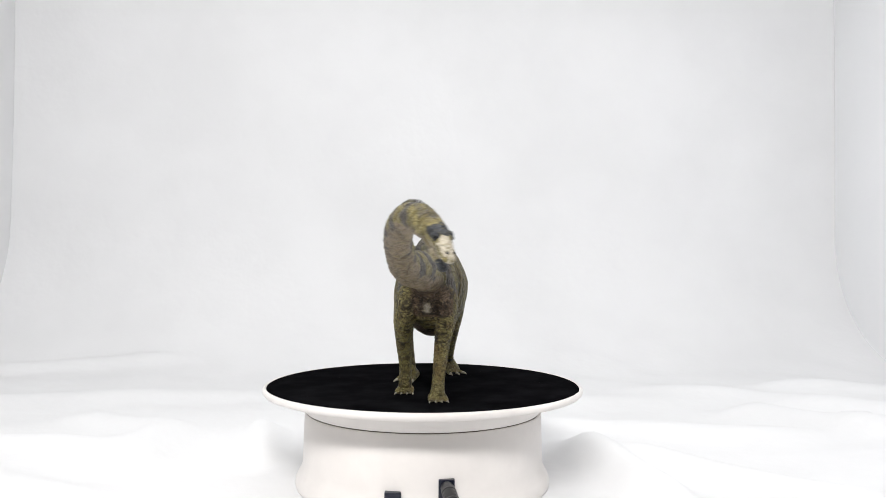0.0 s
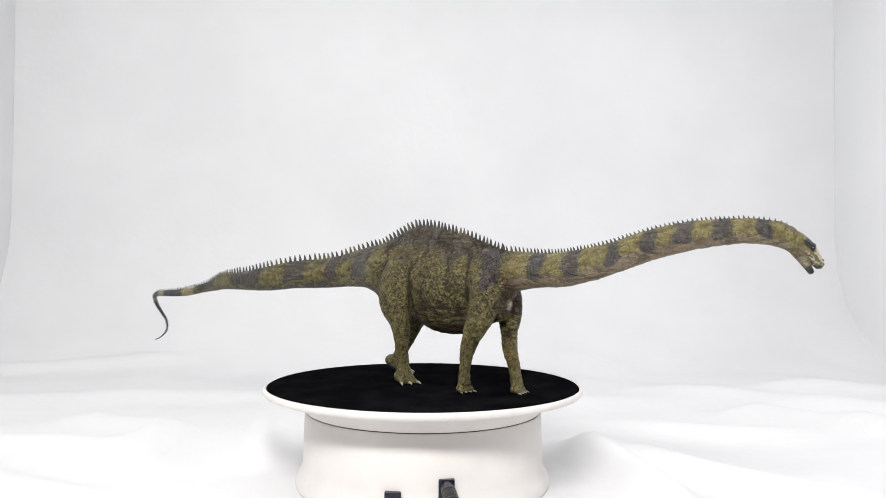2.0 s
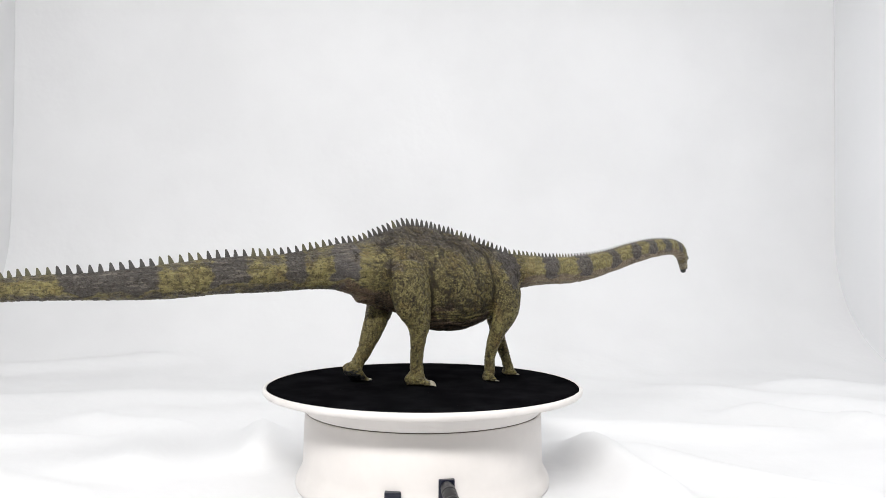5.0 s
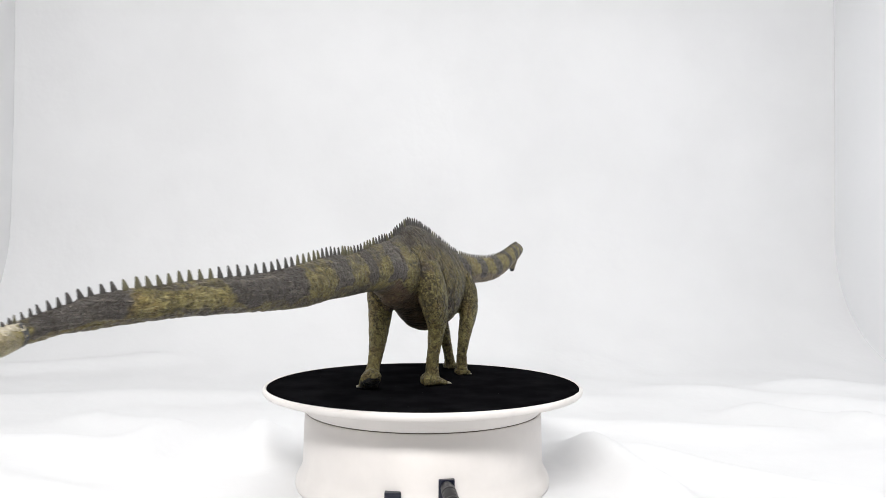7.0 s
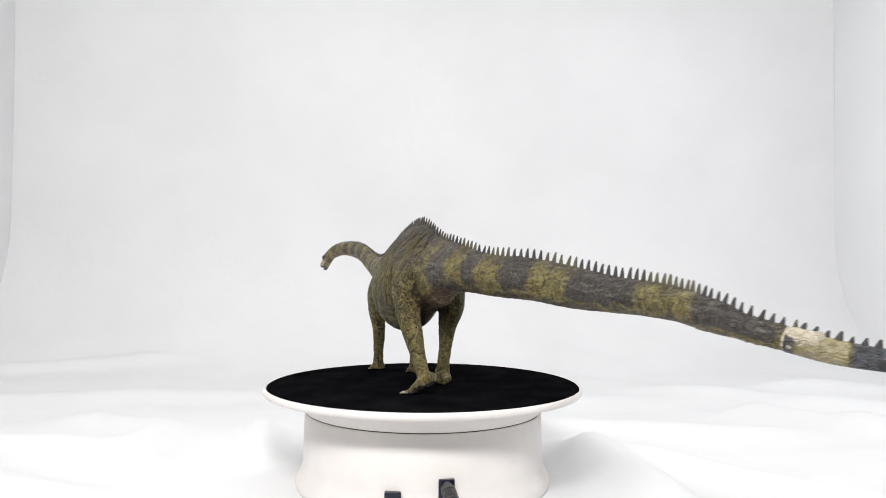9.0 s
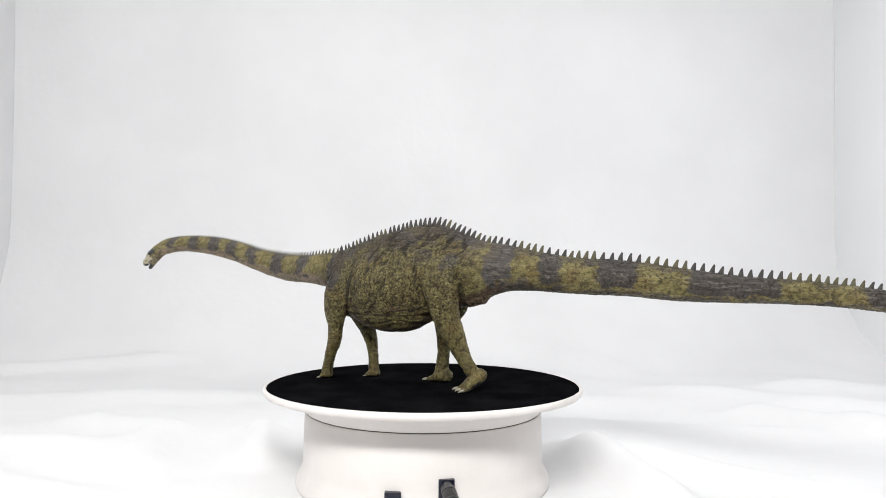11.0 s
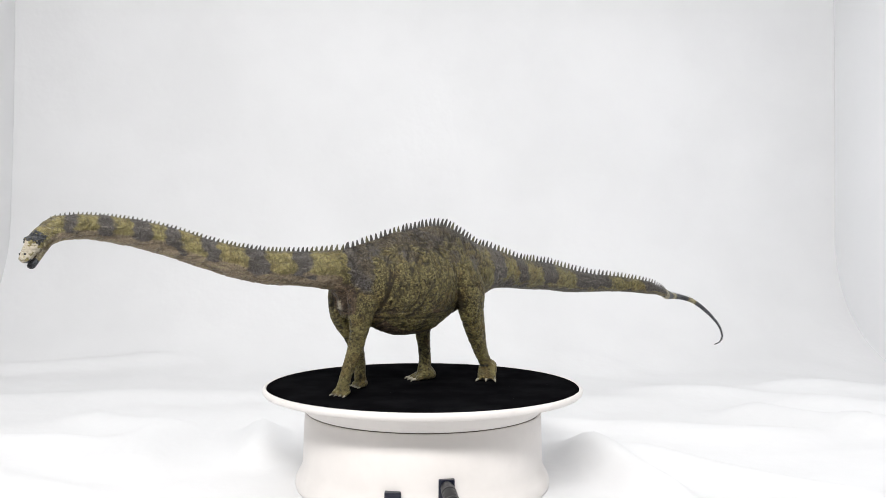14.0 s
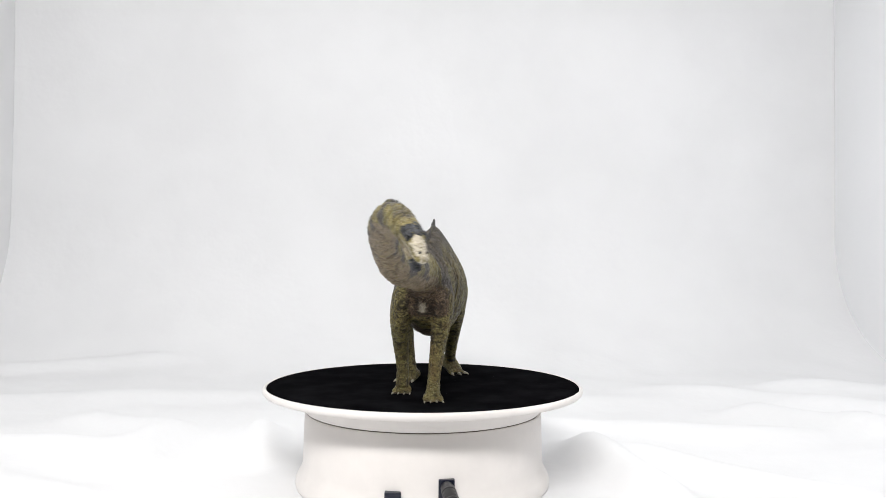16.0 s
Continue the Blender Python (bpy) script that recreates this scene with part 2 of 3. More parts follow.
def floor_height(x, y):
    h = 0.0
    for f in ((-0.56, 0.46, -0.34, 0.49, 0.012, 0.009), (-0.60, 0.10, -0.26, 0.085, 0.018, 0.008), (-0.30, 0.19, -0.20, 0.13, 0.016, 0.007),
              (-0.215, 0.12, -0.19, 0.02, 0.020, 0.008), (-0.13, 0.13, -0.115, 0.04, 0.014, 0.012), (-0.34, 0.02, -0.20, -0.05, 0.022, 0.008),
              (0.30, 0.21, 0.36, 0.13, 0.024, 0.012), (0.36, 0.125, 0.45, 0.06, 0.016, 0.015), (0.35, 0.24, 0.56, 0.17, 0.022, 0.011),
              (0.10, 0.145, 0.32, 0.115, 0.016, 0.008), (0.24, 0.32, 0.42, 0.25, 0.022, 0.009), (0.120, 0.075, 0.140, -0.07, 0.018, 0.017),
              (0.15, 0.07, 0.24, -0.04, 0.018, 0.010), (0.12, 0.27, 0.30, 0.28, 0.030, 0.006), (0.40, 0.36, 0.58, 0.33, 0.018, 0.010),
              (-0.45, 0.28, -0.20, 0.31, 0.030, 0.006), (0.20, -0.06, 0.42, -0.02, 0.020, 0.008)):
        h += float(ridge(x, y, *f))
    h += 0.005 * noise.noise(Vector((x * 5.0, y * 7.0, 0.3))) + 0.003 * noise.noise(Vector((x * 14, y * 17, 3.1)))
    return h * float(step(0.080, 0.115, math.hypot(x, y)))


def sheet(name, point, nu, nv, thick=0.002, cloth=FABRIC):
    verts, faces = [], []
    for i in range(nu + 1):
        for j in range(nv + 1):
            verts.append(point(i / nu, j / nv))
    for i in range(nu):
        for j in range(nv):
            a = i * (nv + 1) + j
            faces.append((a, a + nv + 1, a + nv + 2, a + 1))
    mesh = bpy.data.meshes.new(name)
    mesh.from_pydata(verts, [], faces)
    for p in mesh.polygons:
        p.use_smooth = True
    mesh.materials.append(cloth)
    ob = new(name, mesh)
    if not thick:
        return ob
    solid = ob.modifiers.new("thickness", "SOLIDIFY")
    solid.thickness, solid.offset = thick, 0
    return ob


def backdrop_point(u, v):
    x = LEFT_X - 0.01 + (RIGHT_X - LEFT_X + 0.02) * v
    r = 0.20
    flat, arc, tall = BACK_Y - r - FRONT_Y, r * math.pi / 2, ROOF_Z - FLOOR_Z - r
    s = u * (flat + arc + tall)
    if s < flat:
        y, z, k = FRONT_Y + s, FLOOR_Z, 1.0
    elif s < flat + arc:
        a = (s - flat) / r
        y, z, k = BACK_Y - r + r * math.sin(a), FLOOR_Z + r - r * math.cos(a), math.cos(a)
    else:
        y, z, k = BACK_Y, FLOOR_Z + r + s - flat - arc, 0.0
    sway = 0.010 * noise.noise(Vector((x * 3.1, z * 1.1, 7.7))) + 0.004 * noise.noise(Vector((x * 9.0, z * 3.0, 1.7)))
    return (x, y - (1 - k) * (sway + 0.005), z + k * floor_height(x, y))


def side_point(x, sign):
    def at(u, v):
        y = FRONT_Y + (BACK_Y - FRONT_Y + 0.02) * u
        z = FLOOR_Z - 0.01 + (ROOF_Z - FLOOR_Z + 0.01) * v
        return (x + sign * 0.012 * noise.noise(Vector((y * 3.0, z * 1.4, 2.2 + x))), y, z)
    return at


tagged(sheet("backdrop", backdrop_point, 230, 190), "white cotton sheet sweeping from back wall to wrinkled floor", "backdrop", kind="structure")
tagged(sheet("wall_left", side_point(LEFT_X, 1), 40, 30), "white translucent fabric side panel", "wall", kind="structure")
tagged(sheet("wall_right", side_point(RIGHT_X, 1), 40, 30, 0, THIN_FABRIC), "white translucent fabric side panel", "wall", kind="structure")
tagged(sheet("ceiling", lambda u, v: (LEFT_X + (RIGHT_X - LEFT_X) * u, FRONT_Y + (BACK_Y - FRONT_Y) * v, ROOF_Z), 4, 4), "white fabric roof panel", "ceiling", kind="structure")


# ---- the plain room in which the tent stands, open towards the camera ----
def room_shell():
    bm = bmesh.new()
    box(bm, -0.90, 0.90, -1.30, 0.80, -0.080, 0.95)
    bmesh.ops.reverse_faces(bm, faces=bm.faces)
    return bm


# ---- the turntable ----
def box(bm, x0, x1, y0, y1, z0, z1, bevel=0.0):
    made = bmesh.ops.create_cube(bm, size=1.0)["verts"]
    for v in made:
        v.co = Vector(((x0 + x1) / 2 + v.co.x * (x1 - x0), (y0 + y1) / 2 + v.co.y * (y1 - y0), (z0 + z1) / 2 + v.co.z * (z1 - z0)))
    if bevel:
        bmesh.ops.bevel(bm, geom=list({e for v in made for e in v.link_edges}), offset=bevel, segments=2, affect="EDGES")
    return bm


def make_turntable():
    top = tagged(new("turntable"), "white plastic turntable with black velvet top on the sheet", "turntable")
    part("base", lathe([(0, -0.0161), (0.0738, -0.0161), (0.0745, -0.0167), (0.0753, -0.0465), (0.0760, -0.0500), (0.0781, -0.0535), (0.0794, -0.0565),
                        (0.0797, -0.059), (0.0792, -0.0612), (0.0770, -0.062), (0, -0.062)], 128), WHITE_PLASTIC, top, "glossy white round base")
    part("gap_ring", lathe([(0, -0.0166), (0.0734, -0.0166), (0.0734, -0.0150), (0, -0.0150)], 128), LINE_BROWN, top, "thin brown gap between platter and base")
    platter = part("platter", lathe([(0, -0.0155), (0.0738, -0.0155), (0.0745, -0.0148), (0.0745, -0.0058), (0.0760, -0.0046), (0.0975, -0.0044), (0.0992, -0.0038),
                                     (0.1001, -0.0024), (0.1000, -0.0010), (0.0992, -0.0001), (0.0984, 0.0002), (0.0980, -0.0004), (0.0975, -0.0012), (0, -0.0012)], 160),
                   WHITE_PLASTIC, top, "white rotating platter with a rounded rim")
    part("mat", lathe([(0, 0.0), (0.0970, 0.0), (0.0978, -0.0004), (0.0978, -0.0011), (0, -0.0011)], 160), VELVET, platter, "black velvet mat with lint")
    for x, z, w in ((-0.0160, -0.0463, 0.0088), (0.0127, -0.0396, 0.0086)):
        y = -0.0768
        socket = part("socket", box(bmesh.new(), x - w / 2, x + w / 2, y, -0.0700, z - 0.010, z, 0.0003), NAVY_PLASTIC, top, "dark blue-black socket")
        part("socket_hole", box(bmesh.new(), x - w * 0.32, x + w * 0.32, y - 0.0003, y + 0.001, z - 0.008, z - 0.003, 0.0001), BLACK_PLASTIC, socket)
    return top, platter


def make_cable():
    top = tagged(new("power_cable"), "black plug and power cable in the turntable base", "cable")
    part("plug", tube(glide([(0.0130, -0.0765, -0.0437, 0.0036, 0.0036, 0), (0.0136, -0.0830, -0.0440, 0.0038, 0.0038, 0), (0.0150, -0.0930, -0.0462, 0.0036, 0.0036, 0),
                             (0.0165, -0.1010, -0.0490, 0.0026, 0.0026, 0)], 16), 16), BLACK_PLASTIC, top, "ribbed black plug")
    for k in range(5):
        u = k / 4
        c = Vector((0.0138, -0.0845, -0.0442)).lerp(Vector((0.0155, -0.0960, -0.0473)), u)
        d = Vector((0.0015, -0.0110, -0.0030)).normalized() * 0.0007
        part("grip_ridge", tube([(*(c - d), 0.0040, 0.0040, 0), (*(c + d), 0.0040, 0.0040, 0)], 16), BLACK_PLASTIC, top)
    lead = glide([(0.0163, -0.1000, -0.0486, 0.0020, 0.0020, 0), (0.0200, -0.1200, -0.0570, 0.0018, 0.0018, 0), (0.0300, -0.1600, -0.0590, 0.0018, 0.0018, 0),
                  (0.0500, -0.2600, -0.0590, 0.0018, 0.0018, 0), (0.0400, -0.4200, -0.0590, 0.0018, 0.0018, 0), (0.0600, -0.7000, -0.0590, 0.0018, 0.0018, 0)], 60)
    part("lead", tube(lead, 10), BLACK_PLASTIC, top, "thin black lead")
    return top


tagged(part("wall_room", room_shell(), ROOM_PAINT), "plain grey room walls round the tent", "wall", kind="structure")
TURNTABLE, PLATTER = make_turntable()
CABLE = make_cable()

# ---- the toy dinosaur: nose along +x, all in millimetres until it is scaled ----
MM = 0.001
TAIL = [(-290, 4.5, 52.6, 3.5, 3.0, 0.1), (-279, 8, 53.6, 3.9, 3.4, 0.15), (-268, 9.5, 55.8, 4.3, 3.8, 0.2), (-255, 8, 57.9, 5.5, 4.4, 0.2), (-234, 2, 60.4, 6.1, 5.0, 0.25), (-212, -2.5, 61.8, 6.8, 5.6, 0.25),
        (-190, -5, 62.5, 7.5, 6.3, 0.25), (-168, -6, 63.8, 8.9, 7.0, 0.28), (-149, -5.2, 65.6, 9.9, 7.7, 0.3), (-130, -3, 67.8, 10.3, 8.0, 0.32),
        (-112, -0.5, 68.8, 10.8, 8.4, 0.35), (-94, 1.8, 69.6, 10.9, 9.0, 0.38), (-75, 3.5, 71.9, 12.1, 10, 0.42)]
TORSO = [(-56, 4.5, 73.6, 14.6, 12, 0.46), (-41, 5.2, 72.2, 18.5, 15, 0.5), (-26, 5.8, 72.2, 24.2, 15.6, 0.55), (-12, 6, 71.4, 29.4, 17.4, 0.57), (3, 5.8, 67.1, 33, 20.6, 0.56),
         (18, 5.2, 64.7, 32.8, 21.6, 0.52), (32, 4.4, 63.7, 30.5, 20.2, 0.48), (45, 3.2, 64, 26, 16.4, 0.42), (57, 1.5, 66.2, 20, 13.4, 0.36)]
NECK = [(68, 0, 71.2, 12.8, 10.6, 0.3), (76, -1.2, 71.9, 11.2, 9.4, 0.28), (89, -3.5, 72.4, 9.9, 8.6, 0.26), (106, -7, 72.8, 9.6, 8.1, 0.24), (123, -10.4, 75.2, 8.9, 7.5, 0.24),
        (140, -11.8, 79.3, 8.0, 6.9, 0.22), (157, -12.6, 84.4, 7.6, 6.4, 0.2), (174, -11.8, 88.3, 7.1, 6.0, 0.18), (190, -9.8, 90.3, 6.5, 5.6, 0.15), (205, -6.3, 90.8, 5.9, 5.3, 0.12),
        (214, -3.0, 89.4, 5.9, 5.2, 0.1), (219, -0.4, 87.0, 5.5, 4.9, 0.1), (221.5, 1.2, 84.8, 5.0, 4.6, 0.1)]
SPINE_LINE = glide(TAIL + TORSO + NECK, 420)
LEGS = {
    "right hind": [(-14, -5, 74, 12, 9), (-15, -10, 63, 13.5, 9), (-13.0, -12.5, 50, 12.4, 7.6), (-9.3, -12.5, 38, 7.6, 5.8), (-9.2, -11.5, 30, 5.4, 4.8), (-9.5, -10.5, 21, 4.4, 4.1), (-9.3, -9.5, 13, 4.2, 4.0), (-8.6, -9, 5, 5.0, 5.0)],
    "left hind": [(-16, 15, 74, 12, 9), (-20, 20, 62, 12, 8.5), (-23, 20, 46, 9, 7.2), (-29, 18.5, 31, 6.8, 5.5), (-34.5, 17.5, 19, 4.8, 4.2), (-39, 17, 12, 4.3, 4.0), (-41.5, 17, 8, 4.5, 4.4)],
    "right fore": [(54, -5, 68, 10, 8), (56, -9, 57, 10.5, 7.6), (54, -11.5, 45, 9, 6.4), (48.5, -12, 34, 6.2, 5.1), (44.5, -11.5, 24, 4.5, 4.2), (42.4, -11, 15, 3.5, 3.6), (42.2, -11, 5, 3.8, 4.1)],
    "left fore": [(53, 7, 68, 10, 8), (56.5, 11, 57, 10.5, 7.6), (58.5, 11.5, 46, 8.4, 6.4), (59.5, 10, 34, 5.3, 4.9), (60.7, 9, 26, 4.9, 4.3), (64.4, 8, 16, 3.7, 3.7), (67, 7.2, 7, 3.6, 3.8), (67.8, 7, 4, 3.9, 4.1)],
}
FEET = {  # heel, toes: x, y, z and half height, half width
    "right hind": [(-14.5, -9, 4.2, 4.0, 5.0), (-8, -9, 3.8, 4.0, 6.2), (-3.6, -9, 2.0, 2.1, 6.2), (-1.8, -9, 1.2, 1.2, 5.6)],
    "left hind": [(-47.0, 17, 11.0, 3.2, 4.6), (-44, 17, 9.0, 4.4, 5.8), (-37.5, 17, 4.4, 3.2, 6.3), (-33.5, 17, 1.8, 1.7, 5.8)],
    "right fore": [(38.6, -11, 2.4, 2.4, 3.8), (42, -11, 2.8, 2.9, 4.8), (44.8, -11, 1.5, 1.5, 4.4)],
    "left fore": [(64.6, 7, 2.4, 2.4, 3.8), (68, 7, 2.8, 2.9, 4.8), (70.8, 7, 1.5, 1.5, 4.4)],
}
FOOT_TURN = {"right hind": -22, "left hind": 38, "right fore": -10, "left fore": 10}
BANDS = [(55, 66), (86, 97), (111, 122), (137, 145), (156, 164), (172, 181), (190, 198), (207, 213), (-63, -46), (-91, -78), (-133, -112), (-207, -160), (-279, -246)]


def foot_turn(name):
    """The foot's turn about its ankle, outwards from the animal."""
    ax, ay = LEGS[name][-1][:2]
    return pose(ax, ay, 0, 0, 0, FOOT_TURN[name]) @ Matrix.Translation((-ax, -ay, 0))


def raw_body():
    bm = bmesh.new()
    tube(SPINE_LINE, 40, bm, level=True)
    for name, rows in LEGS.items():
        # legs hang down: half sizes are fore-and-aft and sideways
        dense = glide([(x, y, z, rx, ry, 0) for x, y, z, rx, ry in rows], 30)
        tube(dense, 20, bm, up=Vector((1, 0, 0)))
        turn = foot_turn(name)

        def turned(row):
            return (*(turn @ Vector(row[:3])), *row[3:])

        tube(glide([turned((*r, 0)) for r in FEET[name]], 14), 18, bm)
        toes = 3 if "hind" in name else 4
        hx, hy, hz = FEET[name][-1][:3]
        for k in range(toes):
            off = (k - (toes - 1) / 2) * (9.4 if toes == 3 else 8.4) / (toes - 1)
            reach = 0.4 if toes == 3 else -0.9
            tube([turned(r) for r in ((hx - 4.4, hy + off * 0.75, 3.0, 2.0, 1.7, 0), (hx - 1.2, hy + off, 2.1, 1.9, 1.6, 0),
                                      (hx + 0.9 + reach, hy + off * 1.15, 1.3, 1.3, 1.25, 0))], 12, bm)
    # the breast between the forelegs, and the swelling under the root of the tail
    tube([(44, 2, 50, 11, 12, 0), (54, 1.5, 51, 10.5, 10.5, 0), (61, 1, 52, 8.5, 8.5, 0), (64.5, 1, 53.5, 5, 5.5, 0)], 16, bm)
    tube([(-47, 5, 62, 4, 5, 0), (-41, 5.4, 58, 7, 7, 0), (-34, 5.6, 57, 8, 8, 0), (-26, 5.8, 58, 6, 8, 0)], 16, bm)
    return bm


def remeshed(bm, voxel):
    mesh = bpy.data.meshes.new("raw")
    bm.to_mesh(mesh)
    bm.free()
    ob = new("raw", mesh)
    mod = ob.modifiers.new("remesh", "REMESH")
    mod.mode, mod.voxel_size = "VOXEL", voxel
    made = bpy.data.meshes.new_from_object(ob.evaluated_get(bpy.context.evaluated_depsgraph_get()))
    bpy.data.objects.remove(ob)
    n = len(made.vertices)
    co = np.empty(n * 3)
    made.vertices.foreach_get("co", co)
    edges = np.empty(len(made.edges) * 2, int)
    made.edges.foreach_get("vertices", edges)
    return made, co.reshape(-1, 3), edges.reshape(-1, 2)


def smoothed(co, edges, rounds, amount):
    count = np.bincount(edges.ravel(), minlength=len(co))[:, None]
    for k in range(rounds):
        for lam in (amount, -amount * 0.94):
            total = np.zeros_like(co)
            np.add.at(total, edges[:, 0], co[edges[:, 1]])
            np.add.at(total, edges[:, 1], co[edges[:, 0]])
            co = co + lam * (total / np.maximum(count, 1) - co)
    return co


def wrinkled(co, nrm):
    """Folds of the hide: fine grain all over, slanting creases on the flanks, sagging folds low on the belly, long ones down the neck.
    Returns the moved points and how deep each lies in a fold."""
    out, deep = co.copy(), np.zeros(len(co))
    edge, limb = np.zeros(len(co)), np.zeros(len(co), bool)
    for name, rows in LEGS.items():
        r = np.array(rows)
        cx, rx = np.interp(-co[:, 2], -r[:, 2], r[:, 0]), np.interp(-co[:, 2], -r[:, 2], r[:, 3])
        outer = (co[:, 1] - 4) * (1 if r[2, 1] > 3 else -1)
        lead = (co[:, 0] - cx) / rx * (1 if "hind" in name else -1)
        line = np.exp(-((lead - 1.05) / 0.13) ** 2) + 0.45 * np.exp(-((lead + 1.05) / 0.13) ** 2)
        limb |= (np.abs(lead) < 0.98) & (outer > 8) & (co[:, 2] < 82)
        edge += line * step(6, 11, outer) * step(44, 54, co[:, 2]) * step(84, 70, co[:, 2])
    for i, (x, y, z) in enumerate(co):
        p = Vector((x, y, z))
        w = noise.noise(p * 0.09)
        fine = 1 - abs(noise.noise(Vector((x * 0.42 + z * 0.16, y * 0.2, z * 0.30))) * 2.4)
        d = -0.65 * edge[i] * (0.75 + 0.5 * w) + 0.16 * noise.noise(p * 0.28) + 0.22 * noise.noise(p * 0.62) + 0.16 * noise.noise(p * 1.1) - 0.42 * max(fine - 0.45, 0)
        if -34 < x < 68 and z > 30 and not limb[i]:
            high = float(step(38, 54, z)) * float(step(104, 90, z))
            fold = 1 - abs(noise.noise(Vector((x * 0.17 + z * 0.075 + w, y * 0.05, z * 0.03 - x * 0.01))) * 2.2)
            d -= 0.46 * max(fold - 0.55, 0) * 2 * high
            sag = 1 - abs(noise.noise(Vector((x * 0.060, y * 0.05, z * 0.46 + 0.012 * x + 0.9 * w))) * 2.2)
            d -= 0.50 * max(sag - 0.5, 0) * 2 * float(step(58, 48, z)) * (0.3 if abs(y - 5) > 17 and (x < 0 or x > 42) else 1.0)
            ribs = 1 - abs(noise.noise(Vector((x * 0.05, y * 0.05, z * 0.28 + w))) * 2.0)
            d -= 0.35 * max(ribs - 0.5, 0) * 2 * float(step(78, 88, z))
        elif x >= 62 and z > 50 and not limb[i]:
            fold = 1 - abs(noise.noise(Vector((x * 0.035, y * 0.25, z * 0.25 + w))) * 2.2)
            d -= 0.40 * max(fold - 0.5, 0) * 2
            ring = 1 - abs(noise.noise(Vector((x * 0.5, y * 0.05, z * 0.05))) * 2.2)
            d -= 0.22 * max(ring - 0.6, 0) * 2
        elif z > 45 and not limb[i]:
            fold = 1 - abs(noise.noise(Vector((x * 0.04, y * 0.2, z * 0.24 + w))) * 2.2)
            d -= 0.34 * max(fold - 0.55, 0) * 2
        else:
            fold = 1 - abs(noise.noise(Vector((x * 0.30, y * 0.30, z * 0.10 + w))) * 2.2)
            d -= 0.30 * max(fold - 0.55, 0) * 2
        out[i] += nrm[i] * d
        deep[i] = min(max(-d - 0.08, 0) / 0.34, 1) - min(max(d - 0.03, 0) / 0.20, 1)
    return out, deep


def mesh_normals(mesh, co):
    mesh.vertices.foreach_set("co", co.ravel())
    mesh.update()
    nrm = np.empty(len(co) * 3)
    mesh.vertex_normals.foreach_get("vector", nrm)
    return nrm.reshape(-1, 3)


LINE = np.array(SPINE_LINE)


def bands_at(x):
    g = np.zeros_like(x)
    for a, b in BANDS:
        g = np.maximum(g, step(a - 3.2, a + 2.8, x) * step(b + 3.2, b - 2.8, x))
    return g


